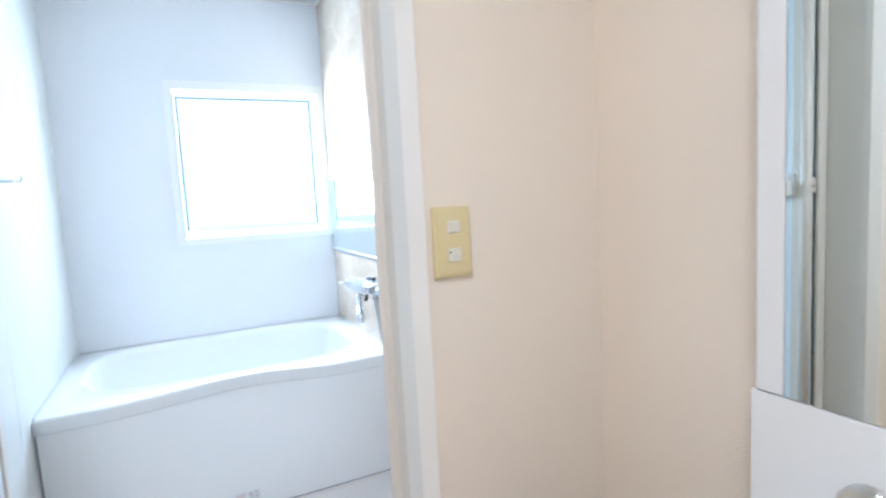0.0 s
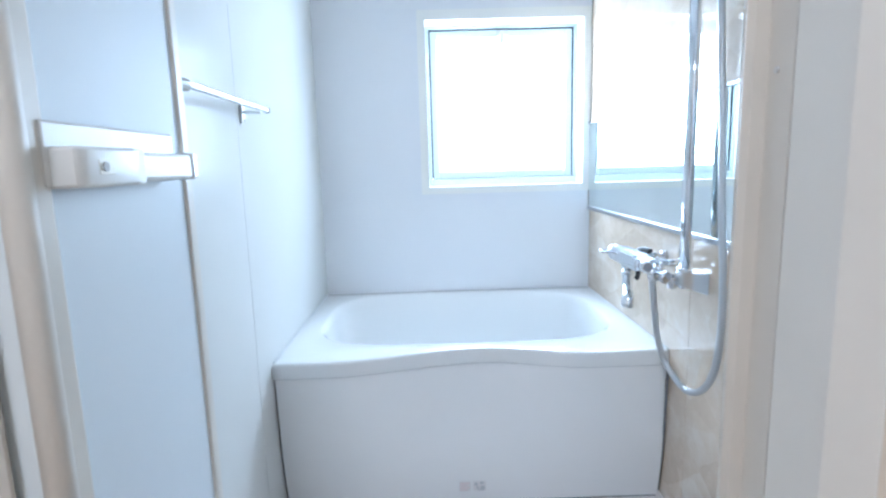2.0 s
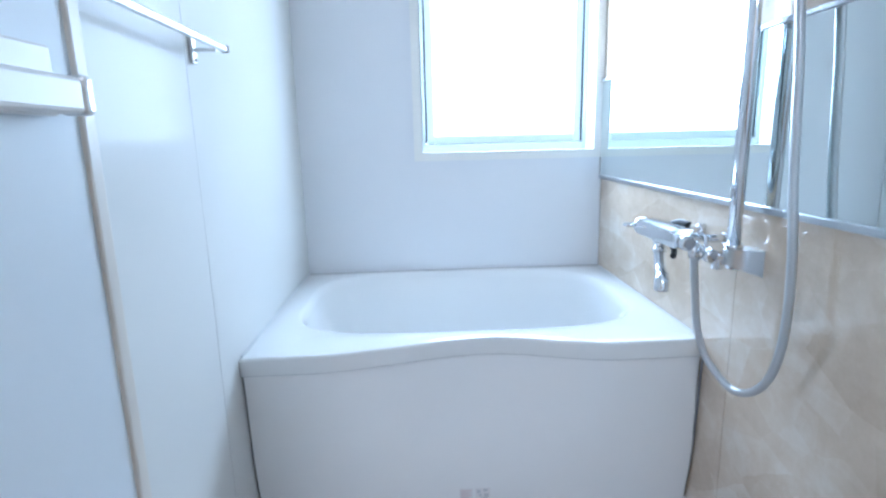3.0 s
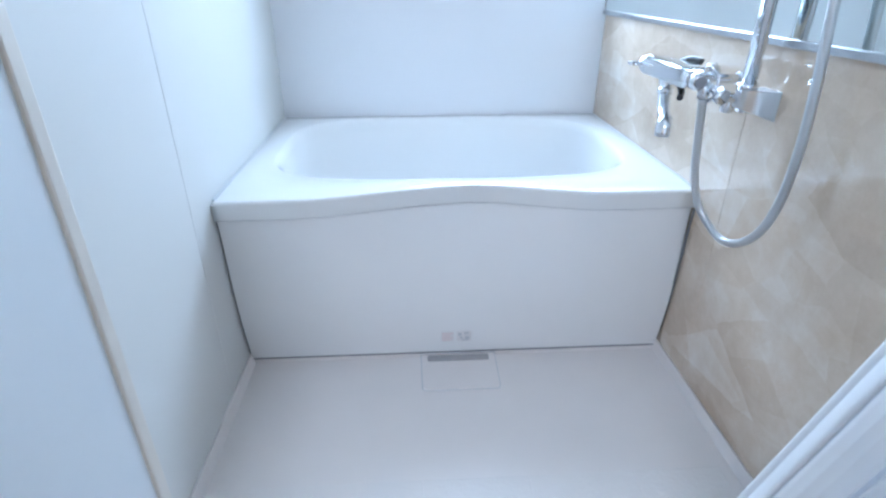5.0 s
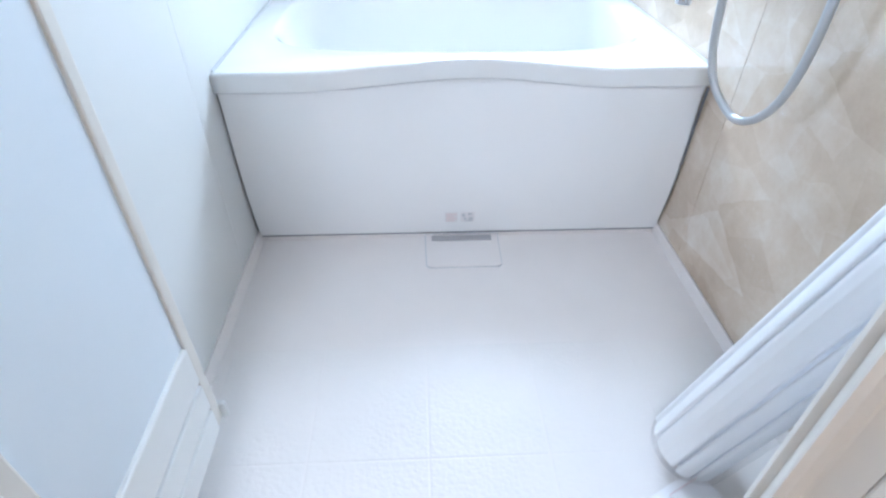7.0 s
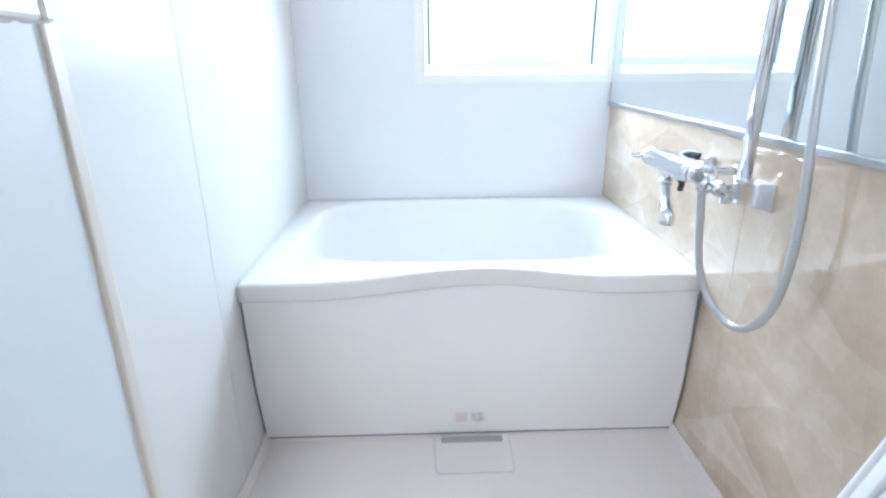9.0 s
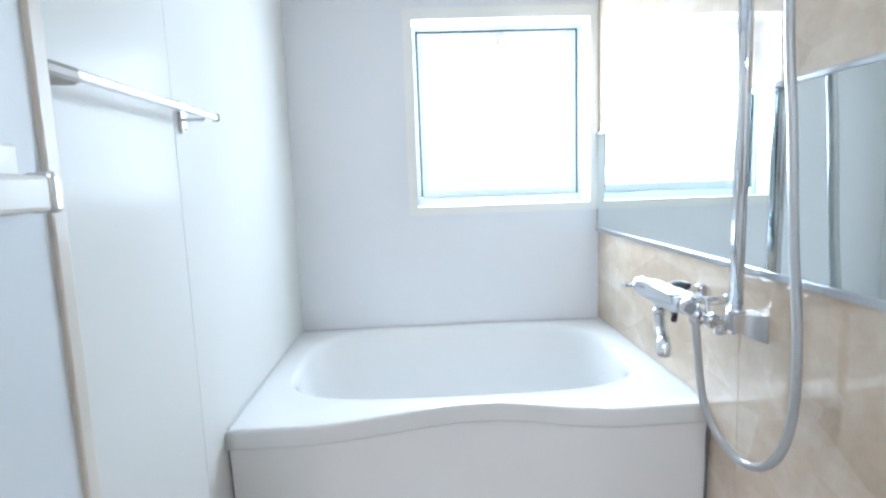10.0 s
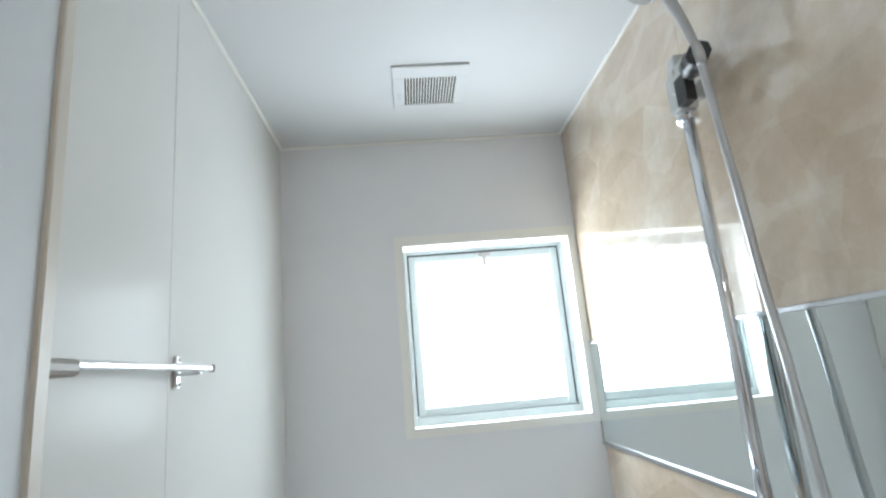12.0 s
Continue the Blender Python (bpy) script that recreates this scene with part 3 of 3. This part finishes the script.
# ---- floor drain cover ----
drain = thing("drain_cover", (0.6, -0.90, FZ), "pale grey slotted drain cover at the foot of the tub", "drain cover")
bm = bmesh.new()
o = [(0.4935, -0.826), (0.707, -0.826), (0.704, -0.967), (0.696, -0.977), (0.503, -0.977), (0.495, -0.967)]
part("lid", extrude_plan(bmesh.new(), o, FZ - 0.01, FZ + 0.004), FLOOR, drain)
o2 = [(0.4905, -0.824), (0.710, -0.824), (0.707, -0.968), (0.698, -0.9785), (0.5005, -0.9785), (0.4915, -0.968)]
part("gap", extrude_plan(bmesh.new(), o2, FZ - 0.01, FZ + 0.0012), SEALANT, drain)
part("slot", boxes((0.511, 0.689, -0.859, -0.834, FZ, FZ + 0.008), bevel=0.004), TAUPE_GREY, drain, "dark grey slotted grate")

# ---- towel bar ----
bar = thing("towel_bar", (0.0, -1.15, 1.225), "brushed aluminium towel bar on the white wall", "towel bar")
part("rod", boxes((0.045, 0.060, -1.40, -0.905, 1.2265, 1.2410), bevel=0.005), SATIN, bar)
part("rod_cap", boxes((0.044, 0.062, -0.906, -0.897, 1.2255, 1.242), bevel=0.004), TAUPE, bar)
part("end_holder", boxes((0.0, 0.063, -1.455, -1.378, 1.219, 1.2415), bevel=0.007), TAUPE, bar)
b1 = part("bracket", boxes((0.0, 0.008, -0.966, -0.946, 1.196, 1.262), (0.006, 0.054, -0.963, -0.949, 1.2205, 1.2272), bevel=0.0025), SATIN, bar)
for z in (1.204, 1.254):
    part("screw", tube([(0.007, -0.956, z), (0.0105, -0.956, z)], 0.004, segs=10), CHROME, b1)

# ---- wide mirror ----
MY0, MY1, MZ0, MZ1 = -1.50, -0.004, 0.866, 1.246
mir = thing("wall_mirror", (W, -0.75, MZ0), "wide low mirror in thin metal rails", "mirror")
part("glass", boxes((W - 0.006, W - 0.0005, MY0 + 0.004, MY1 - 0.004, MZ0 + 0.004, MZ1 - 0.004)), MIRROR, mir)
part("top_rail", boxes((W - 0.011, W, MY0, MY1, MZ1 - 0.009, MZ1 + 0.002), bevel=0.002), RAIL_MAT, mir)
part("bottom_rail", boxes((W - 0.012, W, MY0, MY1, MZ0 - 0.005, MZ0 + 0.010), bevel=0.002), RAIL_MAT, mir)
part("side_rail", boxes((W - 0.008, W, MY1 - 0.003, MY1, MZ0 + 0.010, MZ1 - 0.012), bevel=0.002), CHROME, mir)
part("side_rail", boxes((W - 0.009, W, MY0, MY0 + 0.008, MZ0 + 0.010, MZ1 - 0.012), bevel=0.002), CHROME, mir)

# ---- shower mixer ----
mix = thing("shower_mixer", (1.06, -0.90, 0.80), "chrome thermostatic bath mixer on the stone wall", "mixer tap")
ob = part("body", boxes((1.036, 1.086, -0.992, -0.772, 0.774, 0.810), bevel=0.006), CHROME, mix)
shade(ob)
part("top_cover", boxes((1.034, 1.088, -0.975, -0.790, 0.8095, 0.8145), bevel=0.002), CHROME, mix)
knob = part("knob", tube([(1.061, -0.990, 0.791), (1.061, -1.003, 0.791), (1.061, -1.012, 0.791), (1.061, -1.016, 0.791)], [0.0175, 0.0185, 0.0170, 0.013], segs=24), CHROME, mix)
part("knob_face", tube([(1.061, -1.0155, 0.791), (1.061, -1.018, 0.791)], 0.012, segs=20), GREY, knob)
knob = part("knob", tube([(1.061, -0.773, 0.791), (1.061, -0.752, 0.791), (1.061, -0.738, 0.791)], [0.021, 0.022, 0.018], segs=24), CHROME, mix)
part("lever", boxes((1.014, 1.050, -0.768, -0.742, 0.789, 0.798), bevel=0.003), CHROME, knob)
part("selector", tube(smooth_curve([(1.085, -0.855, 0.806), (1.10, -0.875, 0.816), (1.112, -0.905, 0.814)], 5), 0.010, segs=12, flat=0.6), BLACK, mix, "black selector lever")
part("drain_lever", tube(smooth_curve([(1.066, -0.915, 0.776), (1.068, -0.930, 0.757), (1.058, -0.948, 0.748)], 5), 0.007, segs=10), BLACK, mix)
part("hose_clip", tube(smooth_curve([(1.092, -0.995, 0.812), (1.100, -1.008, 0.800), (1.098, -1.012, 0.765), (1.088, -1.006, 0.752)], 5), 0.004, segs=8), CHROME, mix)
sp = part("spout", tube(smooth_curve([(1.060, -0.871, 0.780), (1.059, -0.874, 0.758), (1.056, -0.882, 0.738), (1.047, -0.908, 0.716), (1.039, -0.934, 0.703), (1.034, -0.950, 0.694)], 6), 0.0140, segs=20), CHROME, mix)
part("spout_collar", tube([(1.060, -0.872, 0.776), (1.060, -0.873, 0.766)], 0.0180, segs=20), CHROME, sp)
part("spout_collar", tube([(1.0585, -0.875, 0.755), (1.057, -0.879, 0.744)], 0.0172, segs=20), CHROME, sp)
part("spout_nozzle", tube([(1.036, -0.944, 0.704), (1.033, -0.953, 0.690), (1.031, -0.957, 0.676), (1.030, -0.959, 0.668)], [0.0150, 0.0178, 0.0172, 0.0160], segs=20), CHROME, sp)
part("spout_outlet", tube([(1.030, -0.959, 0.6685), (1.0299, -0.9592, 0.6672)], 0.0125, segs=18), GREY, sp)
for y in (-0.80, -0.925):
    arm = part("supply_arm", tube(smooth_curve([(1.085, y, 0.792), (1.12, y - 0.004, 0.788), (1.155, y - 0.01, 0.785), (1.198, y - 0.01, 0.785)], 5), 0.010, segs=14), CHROME, mix)
    part("wall_flange", tube([(1.182, y - 0.01, 0.785), (1.199, y - 0.01, 0.785)], [0.013, 0.017], segs=20), CHROME, arm)
pipe = part("riser_pipe", tube(smooth_curve([(1.088, -0.985, 0.785), (1.097, -1.012, 0.772), (1.108, -1.02, 0.763), (1.138, -1.022, 0.757)], 5), 0.008, segs=12), CHROME, mix)
part("union_nut", tube([(1.098, -1.022, 0.768), (1.104, -1.036, 0.764)], 0.016, segs=8), CHROME, pipe)
part("hose_socket", tube([(1.075, -1.004, 0.792), (1.075, -1.010, 0.758)], 0.012, segs=14), CHROME, mix)

# ---- slide rail, hose, hand shower ----
rail = thing("shower_rail", (1.13, -1.068, 0.73), "chrome shower slide rail with a wedge-shaped wall bracket", "shower rail")
part("bar", tube([(1.155, -1.024, 0.735), (1.155, -1.024, 1.735)], 0.0175, segs=24, flat=0.75, side=(0, 1, 0)), CHROME, rail)
bm = bmesh.new()
o = [(1.136, -1.022), (1.142, -1.008), (1.165, -1.006), (1.1995, -1.010), (1.1995, -1.067), (1.170, -1.058), (1.145, -1.046), (1.138, -1.036)]
extrude_plan(bm, o, 0.722, 0.780)
for v in bm.verts:
    if v.co.z < 0.73:
        v.co.z += 0.022 * (1.1995 - v.co.x) / 0.0635
shade(part("bracket", bm, SATIN, rail, "satin metal wedge bracket"), 50)
part("collar", tube([(1.155, -1.024, 0.778), (1.155, -1.024, 0.790)], 0.0195, segs=22), CHROME, rail)
part("foot_ring", tube([(1.128, -1.012, 0.768), (1.128, -1.012, 0.732)], 0.013, segs=14), CHROME, rail)
part("top_bracket", boxes((1.140, 1.1995, -1.045, -1.010, 1.74, 1.82), bevel=0.008), SHOWER_GREY, rail)
part("end_ring", tube([(1.155, -1.024, 1.690), (1.155, -1.024, 1.714)], 0.024, segs=20), CHROME, rail)
part("slider", boxes((1.126, 1.172, -1.054, -1.006, 1.714, 1.806), bevel=0.005), SHOWER_GREY, rail)
part("slider_top", boxes((1.136, 1.176, -1.046, -1.008, 1.804, 1.852), bevel=0.006), SHOWER_GREY, rail)
part("slider_cheek", tube([(1.138, -1.045, 1.775), (1.126, -1.070, 1.785), (1.120, -1.085, 1.788)], [0.024, 0.021, 0.016], segs=8, flat=0.8), SHOWER_GREY, rail)
part("slider_button", boxes((1.104, 1.128, -1.120, -1.078, 1.698, 1.762), bevel=0.003), BLACK, rail)
part("clamp_arm", boxes((1.110, 1.146, -1.140, -1.046, 1.742, 1.800), bevel=0.009), SHOWER_GREY, rail)
part("clamp", tube(smooth_curve([(1.120, -1.136, 1.764), (1.107, -1.165, 1.760), (1.093, -1.206, 1.752)], 5), [0.030] * 6 + [0.026] * 5, segs=8, flat=0.85), BLACK, rail, "black hand-shower clamp")

hose = thing("shower_hose", (1.12, -1.15, 0.5), "silver-grey shower hose hanging in a long loop", "hose")
path = [(1.075, -1.010, 0.758), (1.080, -1.009, 0.715), (1.087, -1.004, 0.673), (1.100, -0.998, 0.594), (1.115, -1.006, 0.534), (1.130, -1.030, 0.497), (1.145, -1.080, 0.472), (1.152, -1.136, 0.492), (1.156, -1.181, 0.544),
        (1.157, -1.205, 0.618), (1.157, -1.212, 0.712), (1.157, -1.206, 0.813), (1.157, -1.187, 0.960), (1.157, -1.172, 1.140), (1.155, -1.156, 1.296), (1.142, -1.163, 1.461), (1.118, -1.181, 1.63), (1.101, -1.198, 1.703), (1.096, -1.202, 1.734)]
part("tube", tube(smooth_curve(path, 8), 0.0085, segs=14), HOSE_MAT, hose)
part("hose_nut", tube([(1.0968, -1.2015, 1.730), (1.0935, -1.2045, 1.748), (1.0905, -1.2015, 1.772)], [0.0096, 0.0112, 0.0112], segs=16), SHOWER_GREY, hose)
hs = thing("hand_shower", (1.08, -1.21, 1.78), "silver hand shower held in the clamp", "shower head")
part("handle", tube(smooth_curve([(1.092, -1.205, 1.742), (1.089, -1.198, 1.79), (1.079, -1.182, 1.87), (1.062, -1.165, 1.93), (1.045, -1.153, 1.962)], 6), [0.009] * 6 + [0.0098] * 6 + [0.011] * 6 + [0.014] * 7, segs=16), SHOWER_GREY, hs)
part("head", tube([(1.050, -1.156, 1.978), (1.039, -1.149, 1.962), (1.030, -1.143, 1.950), (1.026, -1.140, 1.943)], [0.026, 0.042, 0.046, 0.041], segs=28), SHOWER_GREY, hs)
part("spray_face", tube([(1.0262, -1.1402, 1.9435), (1.023, -1.138, 1.938)], 0.036, segs=28), CHROME, hs)

# ---- hanging brush on the stone wall ----
brush = thing("hanging_brush", (1.18, -1.43, 0.63), "grey plastic brush hanging by a strap on the stone wall", "brush")
part("blade", boxes((1.184, 1.198, -1.450, -1.420, 0.582, 0.690), bevel=0.007), GREY, brush)
part("strap", tube([(1.191, -1.437, 0.685), (1.192, -1.442, 0.78), (1.193, -1.446, 0.858)], 0.008, segs=10, flat=0.5), HOSE_MAT, brush)
part("hook", tube(smooth_curve([(1.184, -1.420, 0.700), (1.187, -1.424, 0.694), (1.191, -1.437, 0.698)], 4), 0.005, segs=8), CHROME, brush)

# ---- rolled bath lid in the corner ----
A, B = Vector((0.988, -1.556, 0.006)), Vector((1.121, -1.665, 0.70))
lid = thing("bath_lid_roll", (1.0, -1.56, 0), "rolled white ribbed bath lid in clear plastic, leaning in corner", "bath lid")
axis = (B - A).normalized()
e1 = (Vector((-1, 0, 0)) + axis * axis.x).normalized()
e2 = axis.cross(e1)


def lid_slat(a0, a1, r0, r1, low, high):
    """One slat of the roll: an arc in section, with rounded long edges."""
    bm = bmesh.new()
    rows = []
    for d in (low, high):
        c = A.lerp(B, d)
        sec = []
        for u, r in ((0.0, r0 + 0.003), (0.0, r1 - 0.004), (0.05, r1 - 0.001), (0.14, r1), (0.38, r1 + 0.0006), (0.62, r1 + 0.0006), (0.86, r1), (0.95, r1 - 0.001), (1.0, r1 - 0.004), (1.0, r0 + 0.003), (0.8, r0), (0.2, r0)):
            w = a0 + (a1 - a0) * u
            sec.append(c + e1 * (r * math.cos(w)) + e2 * (r * math.sin(w)))
        rows.append(sec)
    vs = grid(bm, rows, closed=True, smooth=False)
    bm.faces.new(list(reversed(vs[0])))
    bm.faces.new(vs[1])
    return bm


turn = -1.1
for k, (wide, gap, r) in enumerate(((0.30, 0.07, 0.075), (0.46, 0.09, 0.069), (0.88, 0.10, 0.068), (0.42, 0.10, 0.066), (0.62, 0.09, 0.067), (0.62, 0.09, 0.067), (0.62, 0.09, 0.067), (0.62, 0.09, 0.067), (0.50, 0.09, 0.067))):
    part("slat", lid_slat(turn, turn + wide, 0.050, r, 0.004 * (k % 3), 1.0 - 0.004 * (k % 2)), LID, lid)
    turn += wide + gap
part("core", tube([A + axis * 0.012, B - axis * 0.004], 0.0610, segs=30), LID_BLUE, lid)
bm = tube([A - axis * 0.006, A - axis * 0.003, A + axis * 0.012, A.lerp(B, 0.5), B], [0.060, 0.0735, 0.0775, 0.0770, 0.0765], segs=40, caps=False)
film = part("wrap", bm, FILM, lid, "clear plastic wrapping")
film.visible_shadow = False
flap = bmesh.new()
grid(flap, [[(0.885, -1.645, -0.004), (0.93, -1.625, 0.004), (0.985, -1.60, 0.0)], [(0.90, -1.69, 0.0), (0.95, -1.67, 0.012), (1.01, -1.65, 0.004)], [(0.925, -1.74, -0.004), (0.98, -1.72, 0.006), (1.04, -1.70, 0.0)]])
fl = part("bag_end", flap, PAPER, lid, "crumpled end of the plastic bag with a pink-lined label")
bm = bmesh.new()
sweep(bm, [(0.925, -1.70, 0.010), (0.915, -1.650, 0.010), (0.975, -1.622, 0.012)], 0.0013, segs=6)
part("label_line", bm, RED_INK, fl)

# ---- ceiling vent ----
vent = thing("ceiling_vent", (0.614, -0.44, H), "white square ceiling vent with dark slots", "vent")
VX0, VX1, VY0, VY1 = 0.488, 0.741, -0.580, -0.305
GX0, GX1, GY0, GY1 = 0.526, 0.704, -0.512, -0.330
part("frame", boxes((VX0, VX1, VY0, GY0, H - 0.008, H), (VX0, VX1, GY1, VY1, H - 0.008, H), (VX0, GX0, GY0, GY1, H - 0.008, H), (GX1, VX1, GY0, GY1, H - 0.008, H), bevel=0.002), CEILING_PANEL, vent)
# black sheet under the ceiling; its colour stands in for shade behind the slots
part("slot_shade_sheet", boxes((GX0, GX1, GY0, GY1, H - 0.0035, H - 0.0005)), SLOT_SHADE, vent)
pitch = (GX1 - GX0) / 18
for k in range(19):
    x = GX0 + k * pitch
    part("slat", boxes((max(GX0, x - 0.0018), min(GX1, x + 0.0018), GY0, GY1, H - 0.0072, H - 0.003)), CASING, vent)
part("mark", boxes((0.500, 0.516, -0.42, -0.40, H - 0.0087, H - 0.008), (0.502, 0.514, -0.395, -0.375, H - 0.0087, H - 0.008)), GREY_INK, vent)

# ---- light switch ----
sw = thing("light_switch", (0.88, -2.02, 1.037), "yellowed ivory double switch plate on the beige wall", "switch")
sx0, sx1, sz0, sz1 = 0.8425, 0.9145, 0.975, 1.0985
ob = part("plate", boxes((sx0, sx1, -2.0295, -2.020, sz0, sz1), bevel=0.003), PLATE, sw)
part("plate_face", boxes((sx0 + 0.007, sx1 - 0.002, -2.0315, -2.029, sz0 + 0.006, sz1 - 0.006), bevel=0.001), PLATE, sw)
rk = part("rocker", boxes((0.868, 0.893, -2.0335, -2.031, 1.052, 1.074), bevel=0.0008), SWITCH_WHITE, sw, "white rocker")
part("rocker_tip", boxes((0.870, 0.884, -2.0360, -2.033, 1.054, 1.072), bevel=0.001), SWITCH_WHITE, rk)
part("rocker_dot", boxes((0.8885, 0.8905, -2.0342, -2.0334, 1.061, 1.065)), GREY_INK, rk)
rk = part("timer_switch", boxes((0.868, 0.893, -2.0335, -2.031, 1.003, 1.026), bevel=0.0008), SWITCH_WHITE, sw)
part("indicator", boxes((0.870, 0.8735, -2.0345, -2.0333, 1.018, 1.021)), BLACK, rk)
part("symbol", boxes((0.878, 0.883, -2.0342, -2.0333, 1.010, 1.0145), (0.884, 0.887, -2.0342, -2.0333, 1.006, 1.011), (0.882, 0.892, -2.0342, -2.0333, 1.0225, 1.025)), GREY_INK, rk)

# ---- washstand ----
van = thing("washstand", (1.1, -2.75, 0), "white washstand with a tall mirror cabinet and basin", "washstand")
VX = 1.148
part("mirror_cabinet", boxes((VX, 1.2165, -3.15, -2.392, 0.8315, 1.95), bevel=0.004), VANITY_WHITE, van)
part("cabinet_edge", boxes((VX - 0.004, VX - 0.0005, -2.434, -2.398, 0.8315, 1.94), bevel=0.0015), VANITY_WHITE, van)
part("mirror", boxes((VX - 0.005, VX - 0.0005, -3.10, -2.4365, 0.832, 1.90)), MIRROR, van)
part("backsplash", boxes((VX - 0.0045, 1.2165, -3.15, -2.390, 0.66, 0.8300), bevel=0.0015), VANITY_WHITE, van)
part("hinge_plate", boxes((VX - 0.0052, VX - 0.004, -2.433, -2.418, 1.115, 1.148)), VANITY_WHITE, van)
ob = part("basin", boxes((0.78, 1.2165, -3.15, -2.40, 0.60, 0.66), bevel=0.02), VANITY_WHITE, van)
part("cabinet", boxes((0.80, 1.2165, -3.14, -2.41, 0.0, 0.599), bevel=0.004), VANITY_WHITE, van)
tp = part("tap", tube([(1.055, -2.572, 0.655), (1.055, -2.572, 0.770), (1.055, -2.572, 0.786), (1.055, -2.572, 0.796), (1.055, -2.572, 0.800)], [0.029, 0.028, 0.025, 0.016, 0.005], segs=24), SATIN, van, "satin metal tap")
# unseen lamp base, added to go with the washroom fill
lamp = thing("added_lamp_base", (0.08, -3.15, 2.3), "round white lamp base, unseen, added above the washroom fill", "lamp")
part("base", tube([(0.08, -3.15, 2.299), (0.08, -3.15, 2.27)], 0.16, segs=32), VANITY_WHITE, lamp)
